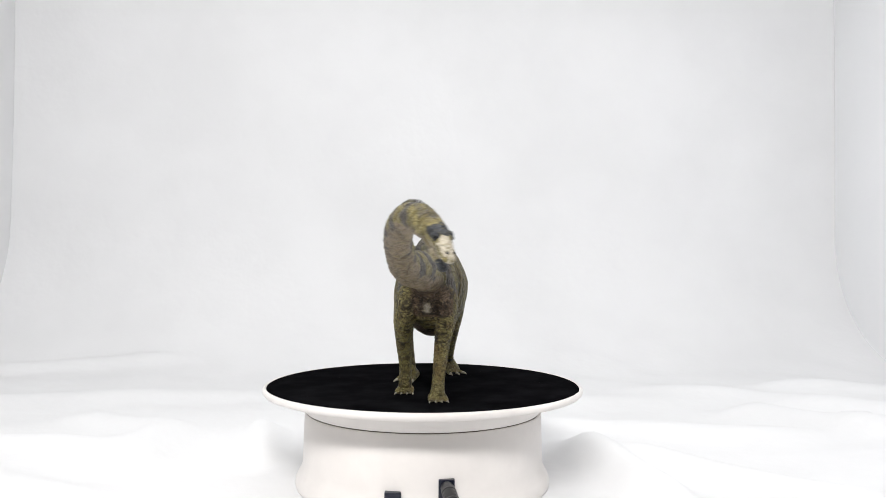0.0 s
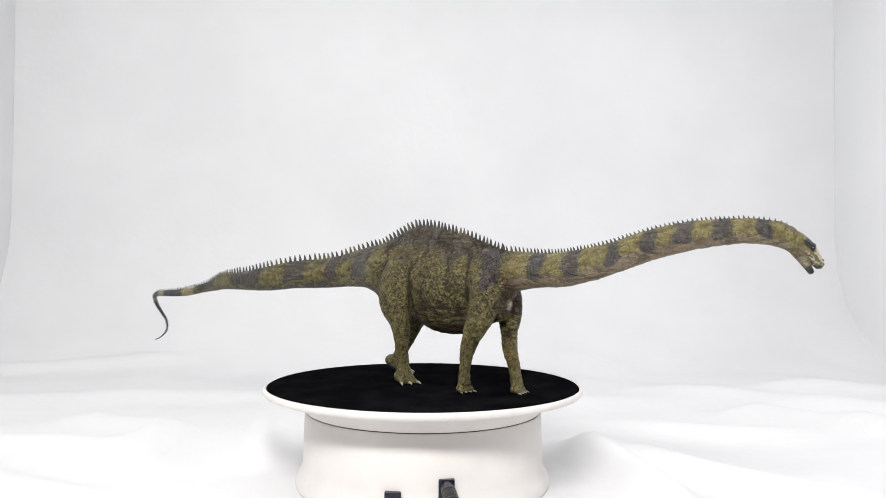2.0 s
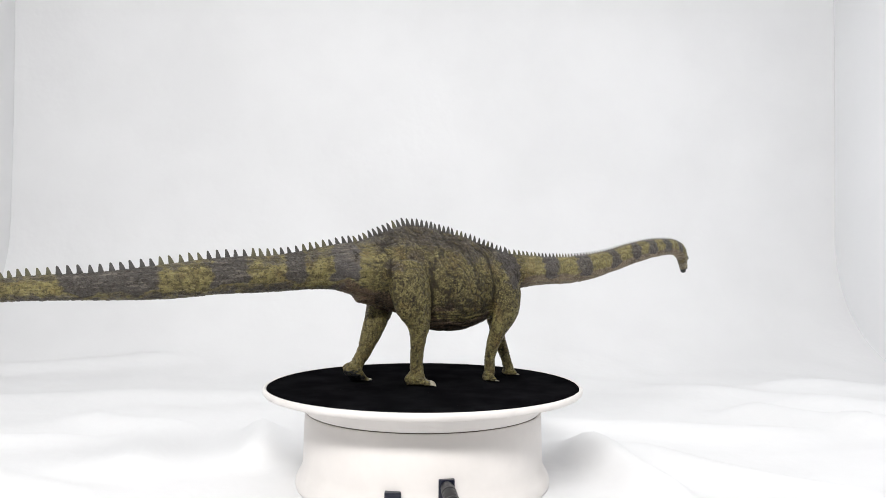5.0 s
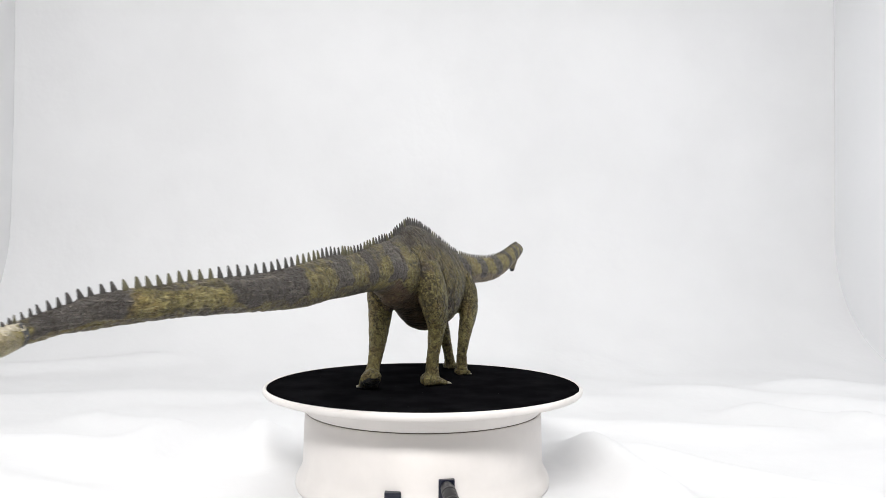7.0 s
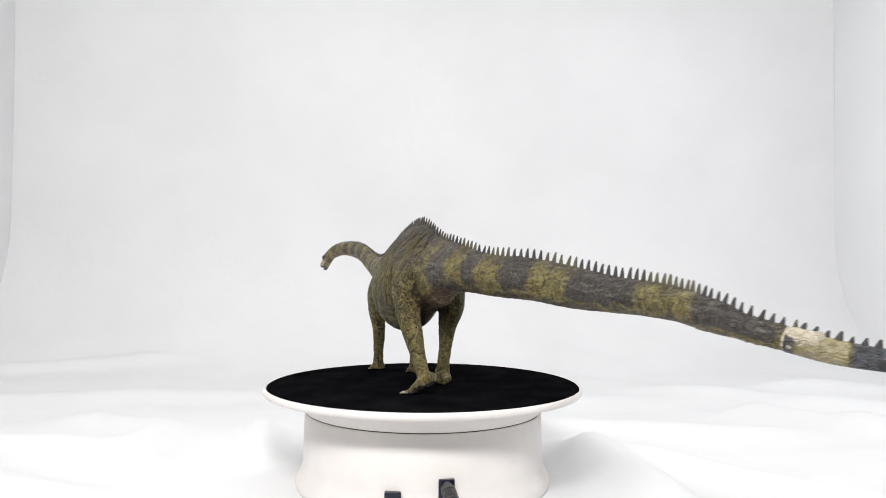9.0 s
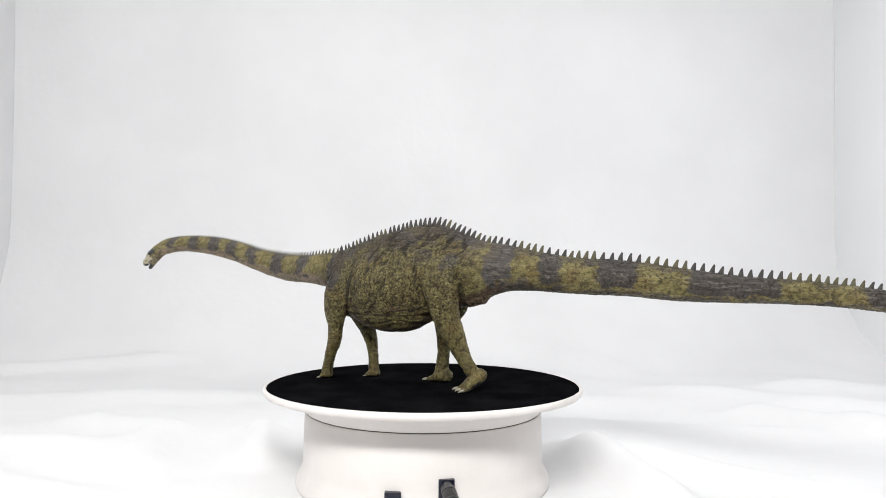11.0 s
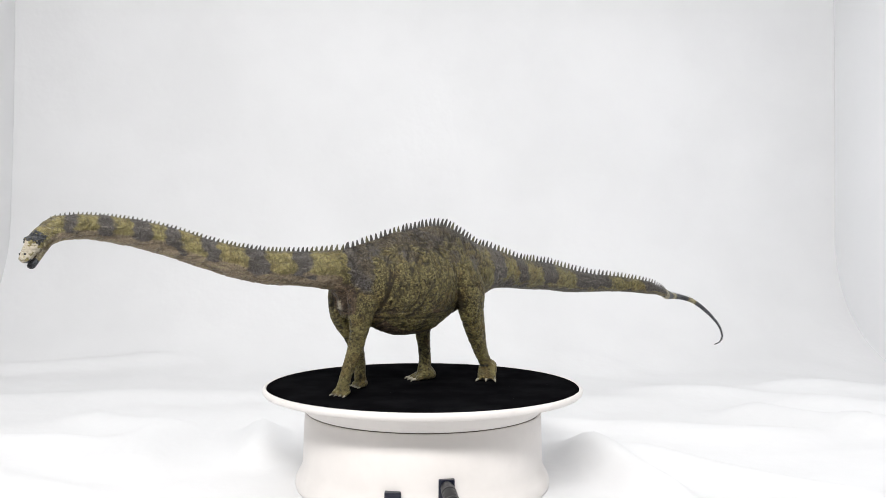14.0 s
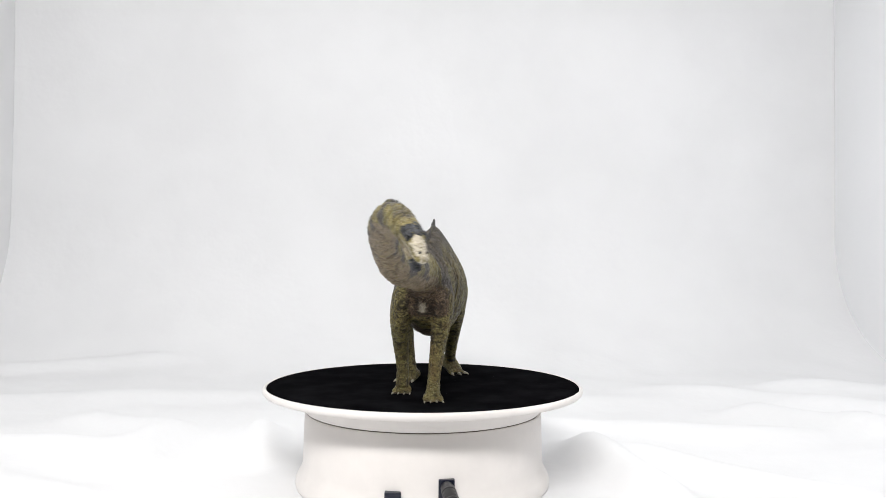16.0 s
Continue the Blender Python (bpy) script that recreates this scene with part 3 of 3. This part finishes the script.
def paint_values(co):
    x, y, z = co.T
    wob = np.array([noise.noise(Vector((a * 0.12, b * 0.12, c * 0.12))) for a, b, c in co])
    mid, half = np.interp(x, LINE[:, 0], LINE[:, 2]), np.interp(x, LINE[:, 0], LINE[:, 3])
    u = (z - mid) / half
    torso = step(-62, -40, x) * step(72, 56, x)
    top_edge = 0.52 + 0.40 * wob
    back = 0.66 * torso * step(top_edge - 0.40, top_edge + 0.35, u)
    ragged = np.array([noise.noise(Vector((a * 0.10, b * 0.25, c * 0.32 + 5))) for a, b, c in co])
    band = 0.9 * bands_at(x + 1.8 * wob + 2.8 * ragged) * step(-0.75, -0.35, u + 0.3 * wob + 0.2 * ragged)
    off_torso = 1 - 0.75 * step(-44, -30, x) * step(58, 50, x)
    tail = step(-48, -58, x)
    ridge_and_tail_shade = step(0.75, 0.95, u) * 0.5
    # Tail: grey top, and grey below that puts underside shade into the colour.
    ridge_and_tail_shade = np.maximum(ridge_and_tail_shade, tail * np.maximum(0.56 * step(0.35, 0.75, u + 0.5 * wob), 0.60 * step(-0.35, -0.80, u + 0.5 * wob)))
    grey = np.clip(np.maximum(np.maximum(back, band * off_torso), ridge_and_tail_shade), 0, 1)
    # grey shoulder and hip patches
    grey = grey * (1 - 0.7 * step(64, 56, z) * step(40, 48, x) * step(80, 72, x))
    bar = step(7.5, 1.5, np.abs(x - 56 + 0.22 * (z - 72)) + 4 * wob + 3 * ragged) * step(56, 66, z + 6 * wob) * step(88, 80, z + 5 * wob)
    grey = np.maximum(grey, 0.70 * bar)
    for cx, cz, r in ((-8, 80, 9), (-26, 76, 8), (28, 82, 9), (44, 79, 6)):
        grey = np.maximum(grey, 0.6 * step(r * 1.2, r * 0.3, np.hypot(x - cx, z - cz) + 4 * wob))
    grey = grey * step(42, 56, z + 4 * wob)
    under = np.where((x > 62) | (x < -44), step(-0.35, -0.75, u + 0.2 * wob), step(-0.36, -0.72, u + 0.25 * wob) * (u > -1.06) * 0.9)
    under = np.where((x > 56) & (x < 74) & (z < 62) & (z > 46) & (np.abs(y) < 7), 0.9, under)
    under = np.where((x < -22) & (x > -52) & (z < 60) & (z > 44) & (np.abs(y - 5) < 8), 0.8, under)
    away = step(9, 14, np.abs(y - 4)) * np.maximum(step(4, -4, x), step(40, 46, x)) * step(70, 64, x)
    under = under * (1 - away * step(-52, -46, x))
    under = np.where(x < -58, 0.35 * under, under)
    under = np.where((x > 70), np.maximum(under, step(-0.05, -0.5, u + 0.15 * wob)), under)
    under = np.where((z < 46) & (x < 78) & ((u < -1.02) | (np.abs(y - 3) > 11)), 0, under)
    under = under * np.where((x > 44) & (x < 76) & (z < 60), step(38, 50, z + 3 * wob), 1)
    pale = step(-280, -282, x + 2 * wob)
    chest = np.exp(-((x - 66) / 8) ** 2 - ((y - 1) / 5.0) ** 2 - ((z - 51) / 6) ** 2)
    pale = np.maximum(pale, chest * 0.62 + 0.3 * wob * chest)
    feet = step(4.5, 1.5, z)
    on_body = step(-48, -30, x) * step(76, 66, x)
    speckle = 0.28 + 0.45 * step(-50, -75, x) + 0.72 * on_body * (0.45 + 0.55 * step(86, 66, z)) * (1 - 0.22 * step(48, 36, z))
    
    return {"grey": grey, "under": under, "pale": np.clip(np.maximum(pale, 0.42 * feet), 0, 1), "dark": np.zeros_like(x), "speckle": speckle, "crack": 0.22 + 0.58 * on_body * (1 - 0.45 * step(50, 40, z)), "lighter_coat": step(66, 84, x), "tail": step(-50, -75, x), "streak": np.clip(1 - on_body + torso * step(0.30, 0.70, u), 0, 1) * (1 - 0.15 * step(60, 72, x)), "brown": torso * step(-0.1, 0.3, u), "hoop": step(64, 74, x) * step(-0.7, -0.3, u) + 0.3 * step(-60, -75, x)}


def skin_part(name, co, faces, nrm, paint, keep, parent, label):
    """A piece of the hide, with the normals of the whole so that no seam shows."""
    ids = np.unique(faces[keep])
    back = np.full(len(co), -1)
    back[ids] = np.arange(len(ids))
    mesh = bpy.data.meshes.new(name)
    mesh.from_pydata((co[ids] * MM).tolist(), [], back[faces[keep]].tolist())
    mesh.polygons.foreach_set("use_smooth", [True] * len(mesh.polygons))
    for key, values in paint.items():
        a = mesh.attributes.new(key, "FLOAT", "POINT")
        a.data.foreach_set("value", values[ids].astype(np.float32))
    mesh.materials.append(SKIN)
    mesh.update()
    mesh.normals_split_custom_set_from_vertices(nrm[ids].tolist())
    ob = new(name, mesh)
    ob.parent = parent
    return tagged(ob, label)


def spine_mesh(mat):
    """A flat-sided horn that leans back, 1 high and about 0.55 long at its foot."""
    bm = bmesh.new()
    rings = []
    for z, back, lx, ly in ((-0.25, 0.0, 0.38, 0.24), (0.10, -0.01, 0.32, 0.21), (0.50, -0.06, 0.225, 0.16), (0.90, -0.14, 0.125, 0.09)):
        rings.append([bm.verts.new((back + lx * math.cos(k * math.pi / 3), ly * math.sin(k * math.pi / 3), z)) for k in range(6)])
    for a, b in zip(rings, rings[1:]):
        for k in range(6):
            bm.faces.new((a[k], a[(k + 1) % 6], b[(k + 1) % 6], b[k]))
    tip = bm.verts.new((-0.16, 0, 1.0))
    for k in range(6):
        bm.faces.new((rings[-1][k], rings[-1][(k + 1) % 6], tip))
    bm.faces.new(list(reversed(rings[0])))
    bmesh.ops.recalc_face_normals(bm, faces=bm.faces)
    for f in bm.faces:
        f.smooth = True
    mesh = bpy.data.meshes.new("spine")
    bm.to_mesh(mesh)
    bm.free()
    mesh.materials.append(mat)
    return mesh


def claw_mesh():
    bm = tube([(-0.5, 0, 0.10, 0.32, 0.30, 0), (0.1, 0, 0.10, 0.30, 0.28, 0), (0.6, 0, -0.02, 0.20, 0.18, 0), (0.95, 0, -0.20, 0.07, 0.07, 0)], 8)
    mesh = bpy.data.meshes.new("claw")
    bm.to_mesh(mesh)
    bm.free()
    mesh.materials.append(CLAW)
    return mesh


def add_spines(toy):
    shapes = {True: spine_mesh(SPINE_GREY), False: spine_mesh(SPINE_LIME)}
    gaps = ((-290, 3.4), (-245, 3.6), (-225, 4.0), (-200, 5.0), (-150, 4.9), (-110, 4.9), (-70, 4.2), (-30, 3.2), (0, 3.2), (60, 3.1), (90, 2.6), (215, 1.8))
    highs = ((-290, 2.0), (-262, 3.2), (-235, 3.8), (-200, 4.3), (-150, 4.4), (-110, 4.2), (-75, 3.9), (-40, 4.1), (-14, 5.0), (5, 4.3), (30, 3.3), (60, 3.2), (100, 2.4), (150, 1.8), (200, 1.25), (216, 0.9))
    rng = random.Random(4)
    x = 216.0
    while x > -284:
        gap, high = np.interp(x, *zip(*gaps)), np.interp(x, *zip(*highs)) * rng.uniform(0.92, 1.08)
        here, a, b = (np.array([np.interp(x + d, LINE[:, 0], LINE[:, k]) for k in range(4)]) for d in (0, -2.5, 2.5))
        ahead = levelled(Vector(b[:3] - a[:3]).normalized(), here[3])
        side = Vector((0, 0, 1)).cross(ahead).normalized()
        top = ahead.cross(side)
        foot = Vector(here[:3]) + top * (here[3] - 0.35)
        slope = math.degrees(math.atan2(float(b[2] + b[3] - a[2] - a[3]), float(b[0] - a[0])))
        m = Matrix((ahead, side, top)).transposed().to_4x4()
        m = m @ pose(0, 0, 0, 0, -slope * (1 - min(max((17.0 - here[3]) / 7.0, 0.0), 1.0)), 0)
        m = Matrix.Translation(foot * MM) @ m @ pose(0, 0, 0, rng.uniform(-4, 4), rng.uniform(-7, 3), 0) @ Matrix.Diagonal((min(high, 4.2) * 1.1 * MM, max(min(high, 4.0), 2.0) * 0.9 * MM, high * 1.08 * MM, 1))
        grey = bool(bands_at(np.array([x]))[0] > 0.5 or (-44 < x < 62) and rng.random() < 0.9)
        ob = new("spine", shapes[grey])
        ob.parent = toy
        ob.matrix_basis = m
        x -= gap * rng.uniform(0.92, 1.08)


def add_claws(toy, legs):
    shape = claw_mesh()
    for name, rows in FEET.items():
        hx, hy, hz = rows[-1][:3]
        hind = "hind" in name
        toes = 3 if hind else 4
        for k in range(toes):
            off = (k - (toes - 1) / 2) * (9.4 if hind else 8.4) / (toes - 1)
            size = (2.9 if hind else 1.6)
            ob = new("claw", shape)
            ob.parent = legs[name]
            spot = foot_turn(name) @ Vector((hx + (2.1 if hind else 0.6), hy + off * 1.2, 1.15 if hind else 0.8))
            ob.matrix_basis = Matrix.Translation(spot * MM) @ pose(0, 0, 0, 0, 0, off * 3 + FOOT_TURN[name]) @ Matrix.Scale(size * MM, 4)


def make_head(toy):
    """Skull with a pale muzzle, dark eye patches and nose, the jaw a little open, turned to the animal's left."""
    origin, nose = Vector((220.2, 0.4, 87.6)), Vector((229.8, 6.2, 74.9))
    ahead = (nose - origin).normalized()
    side = Vector((0, 0, 1)).cross(ahead).normalized()
    top = ahead.cross(side)
    size = (nose - origin).length

    def at(f, s, h):
        return origin + ahead * (f * size) + side * s + top * h

    def build(rows, voxel, extra=()):
        bm = bmesh.new()
        tube(glide([(*at(f, 0, h), hh, hw, pk) for f, h, hh, hw, pk in rows], 26), 24, bm)
        for f, s, h, r in extra:
            made = bmesh.ops.create_icosphere(bm, subdivisions=2, radius=r)["verts"]
            for v in made:
                v.co += at(f, s, h)
        mesh, co, edges = remeshed(bm, voxel)
        co = smoothed(co, edges, 3, 0.5)
        nrm = mesh_normals(mesh, co)
        faces = np.array([tuple(p.vertices) for p in mesh.polygons])
        rel = co - np.array(origin)
        f, s, h = rel @ np.array(ahead) / size, rel @ np.array(side), rel @ np.array(top)
        return co, faces, nrm, f, s, h

    brows = [(0.45, 2.4, 2.9, 1.5), (0.45, -2.4, 2.9, 1.5), (0.62, 0, 2.4, 1.5)]
    co, faces, nrm, f, s, h = build([(-0.15, -0.9, 3.3, 4.0, 0.1), (0.10, -0.1, 4.1, 4.3, 0.1), (0.34, 0.4, 4.2, 4.1, 0.1), (0.55, 0.6, 3.7, 3.4, 0.1),
                                     (0.74, 0.4, 3.0, 2.8, 0.05), (0.91, 0.1, 2.4, 2.6, 0.0), (1.0, -0.1, 2.0, 2.2, 0.0)], 0.42, brows)
    wob = np.array([noise.noise(Vector(c) * 0.5) for c in co])
    fleck = np.array([noise.noise(Vector(c) * 1.3) for c in co])
    snout = step(0.50, 0.64, f + 0.10 * wob + 0.06 * fleck)
    # Brown cheeks; the right one is darker, its shade put into the paint.
    brown_shaded_cheek = step(1.9, 0.3, h + 0.7 * wob) * step(1.0, 1.9, np.abs(s)) * np.where(s < 0, 1.35, 0.75)
    muzzle = snout * (1 - 0.62 * brown_shaded_cheek) + 0.62 * step(0.30, 0.42, f) * step(0.6, -0.2, h) * step(-2.0, -1.2, h)
    muzzle = muzzle * (0.66 + 0.40 * wob + 0.45 * fleck)
    mask = step(0.08, 0.30, f + 0.10 * wob) * step(0.64, 0.50, f + 0.10 * wob - 0.05 * fleck) * step(-0.6, 1.4, h + 0.8 * wob)
    lips = step(0.84, 0.95, f + 0.05 * fleck) * step(0.2, -1.0, h) + 0.55 * step(-1.4, -2.4, h + 0.5 * fleck) * step(0.55, 0.7, f)
    dark = mask * (0.75 + 0.5 * fleck) + lips
    paint = {"grey": step(0.0, -0.3, f) * 0.4 + 0.35, "under": step(-0.5, -2.5, h), "pale": np.clip(muzzle, 0, 1), "dark": np.clip(dark, 0, 1), "speckle": np.full(len(f), 0.3), "crack": np.full(len(f), 0.3), "lighter_coat": np.full(len(f), 0.7)}
    everything = np.ones(len(faces), bool)
    head = skin_part("head", co, faces, nrm, paint, everything, toy, "dark-crowned head with pale muzzle")
    co, faces, nrm, f, s, h = build([(-0.05, -2.2, 3.0, 3.9, 0.0), (0.25, -2.6, 3.0, 3.4, 0.0), (0.52, -3.2, 2.5, 2.9, 0.0), (0.76, -4.0, 1.8, 2.5, 0.0), (0.98, -4.8, 1.2, 1.9, 0.0)], 0.42)
    paint = {"grey": np.full(len(f), 0.35), "under": np.full(len(f), 0.5), "pale": 0.45 * step(0.2, 0.5, f), "dark": step(0.70, 0.86, f), "speckle": np.full(len(f), 0.5), "crack": np.full(len(f), 0.4)}
    skin_part("lower_jaw", co, faces, nrm, paint, np.ones(len(faces), bool), head, "dark-tipped lower jaw, slightly open")
    for sign in (1, -1):
        bm = bmesh.new()
        bmesh.ops.create_icosphere(bm, subdivisions=2, radius=1.05 * MM, matrix=Matrix.Translation(at(0.49, sign * 3.2, 2.1) * MM))
        for face in bm.faces:
            face.smooth = True
        part("eye", bm, EYE_GLOSS, head, "glossy black eye")
        bm = bmesh.new()
        bmesh.ops.create_icosphere(bm, subdivisions=2, radius=0.55 * MM, matrix=Matrix.Translation(at(0.90, sign * 1.25, 2.1) * MM))
        part("nostril", bm, BLACK_PLASTIC, head, "black nostril")


def make_whip(toy):
    path = [(-281, 7.5, 53.2, 3.7, 3.2, 0.05), (-292, 3.5, 51.8, 3.2, 2.9, 0), (-303, -0.5, 50.6, 2.8, 2.5, 0), (-313, -4, 50.2, 2.6, 2.4, 0), (-324, -5.5, 49.8, 2.4, 2.2, 0), (-336, -3.5, 48.3, 2.15, 2.0, 0),
            (-347, 1.5, 44.5, 1.9, 1.8, 0), (-354, 7.5, 38, 1.65, 1.6, 0), (-358, 15, 29.5, 1.3, 1.3, 0), (-360, 21, 20, 1.05, 1.05, 0), (-362.5, 22.5, 11, 0.85, 0.85, 0), (-365.5, 18.5, 4.5, 0.65, 0.65, 0), (-366.5, 12.5, 1.6, 0.4, 0.4, 0)]
    path = [path[0]] + [(x, y, z - 1.0, a * 1.1, b * 1.1, p) for x, y, z, a, b, p in path[1:9]] + path[9:]
    rows = glide(path, 120)
    bm = tube(rows, 14)
    co = np.array([tuple(v.co) for v in bm.verts])
    for v in bm.verts:
        v.co = v.co * MM
    mesh = bpy.data.meshes.new("tail_whip")
    bm.to_mesh(mesh)
    bm.free()
    line = np.array(rows)[:, :3]
    run = np.concatenate([[0], np.cumsum(np.linalg.norm(np.diff(line, axis=0), axis=1))])
    s = np.array([run[np.argmin(((line - c) ** 2).sum(1))] for c in co])
    wob = np.array([noise.noise(Vector(c) * 0.25) for c in co])
    pale = np.zeros(len(co))
    for a, b in ((3, 17), (37, 46), (63, 73)):
        pale = np.maximum(pale, step(a - 1.2, a + 1.2, s + 1.5 * wob) * step(b + 1.2, b - 1.2, s + 1.5 * wob))
    for key, values in (("pale", 0.46 * pale), ("grey", 1 - pale), ("dark", 0.60 * (1 - pale)), ("under", 0 * pale), ("speckle", 0 * pale + 0.3)):
        a = mesh.attributes.new(key, "FLOAT", "POINT")
        a.data.foreach_set("value", values.astype(np.float32))
    mesh.materials.append(SKIN)
    ob = new("tail_whip", mesh)
    ob.parent = toy
    tagged(ob, "thin whip end of tail ringed white and dark")
    shape, rng = spine_mesh(SPINE_GREY), random.Random(9)
    for i in range(3, 74, 3):
        c, n = Vector(rows[i][:3]), Vector(rows[i + 1][:3])
        ahead = (c - n).normalized()
        side = Vector((0, 0, 1)).cross(ahead).normalized()
        high = (3.0 - 2.2 * i / 74) * rng.uniform(0.8, 1.15)
        horn = new("spine", shape)
        horn.parent = ob
        m = Matrix((ahead, side, ahead.cross(side))).transposed().to_4x4()
        horn.matrix_basis = Matrix.Translation((c + ahead.cross(side) * (rows[i][3] - 0.15)) * MM) @ m @ Matrix.Diagonal((high * 1.2 * MM, high * MM, high * 0.9 * MM, 1))


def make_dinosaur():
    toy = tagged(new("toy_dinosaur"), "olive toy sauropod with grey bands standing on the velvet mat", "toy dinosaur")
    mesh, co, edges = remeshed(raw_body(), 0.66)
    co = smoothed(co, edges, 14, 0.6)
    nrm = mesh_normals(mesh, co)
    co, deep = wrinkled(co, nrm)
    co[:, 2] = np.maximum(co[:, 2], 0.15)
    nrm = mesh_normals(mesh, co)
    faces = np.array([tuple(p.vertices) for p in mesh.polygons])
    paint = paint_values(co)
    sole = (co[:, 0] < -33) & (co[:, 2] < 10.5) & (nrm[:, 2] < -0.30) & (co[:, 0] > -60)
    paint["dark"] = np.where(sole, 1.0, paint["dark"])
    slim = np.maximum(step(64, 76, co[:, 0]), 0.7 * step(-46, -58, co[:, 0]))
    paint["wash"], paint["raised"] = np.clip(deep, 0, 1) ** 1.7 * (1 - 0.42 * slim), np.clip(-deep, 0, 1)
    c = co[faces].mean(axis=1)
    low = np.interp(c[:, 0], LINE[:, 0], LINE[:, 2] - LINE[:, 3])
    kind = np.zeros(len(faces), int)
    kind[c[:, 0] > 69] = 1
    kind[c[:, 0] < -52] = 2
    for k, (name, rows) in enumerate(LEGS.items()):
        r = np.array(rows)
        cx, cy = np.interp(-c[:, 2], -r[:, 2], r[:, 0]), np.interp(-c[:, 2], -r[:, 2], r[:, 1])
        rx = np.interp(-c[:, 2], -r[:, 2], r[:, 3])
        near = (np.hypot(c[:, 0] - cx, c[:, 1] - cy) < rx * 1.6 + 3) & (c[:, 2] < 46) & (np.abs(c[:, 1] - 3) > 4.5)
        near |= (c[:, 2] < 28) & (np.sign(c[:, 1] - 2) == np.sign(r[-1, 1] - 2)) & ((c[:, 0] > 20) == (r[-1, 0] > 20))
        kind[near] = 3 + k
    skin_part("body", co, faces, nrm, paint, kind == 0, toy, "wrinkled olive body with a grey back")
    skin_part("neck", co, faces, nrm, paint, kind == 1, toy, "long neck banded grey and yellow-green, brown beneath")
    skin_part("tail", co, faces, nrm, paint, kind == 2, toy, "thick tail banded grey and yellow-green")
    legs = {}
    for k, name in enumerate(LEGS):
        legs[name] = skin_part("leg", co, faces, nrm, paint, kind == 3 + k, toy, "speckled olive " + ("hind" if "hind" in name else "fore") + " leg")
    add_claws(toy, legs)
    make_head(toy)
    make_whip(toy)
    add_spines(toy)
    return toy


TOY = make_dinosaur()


def motions():
    walk(PLATTER, [(t, pose(0, 0, 0, 0, 0, a)) for t, a in TURN])
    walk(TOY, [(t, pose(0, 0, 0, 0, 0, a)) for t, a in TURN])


motions()
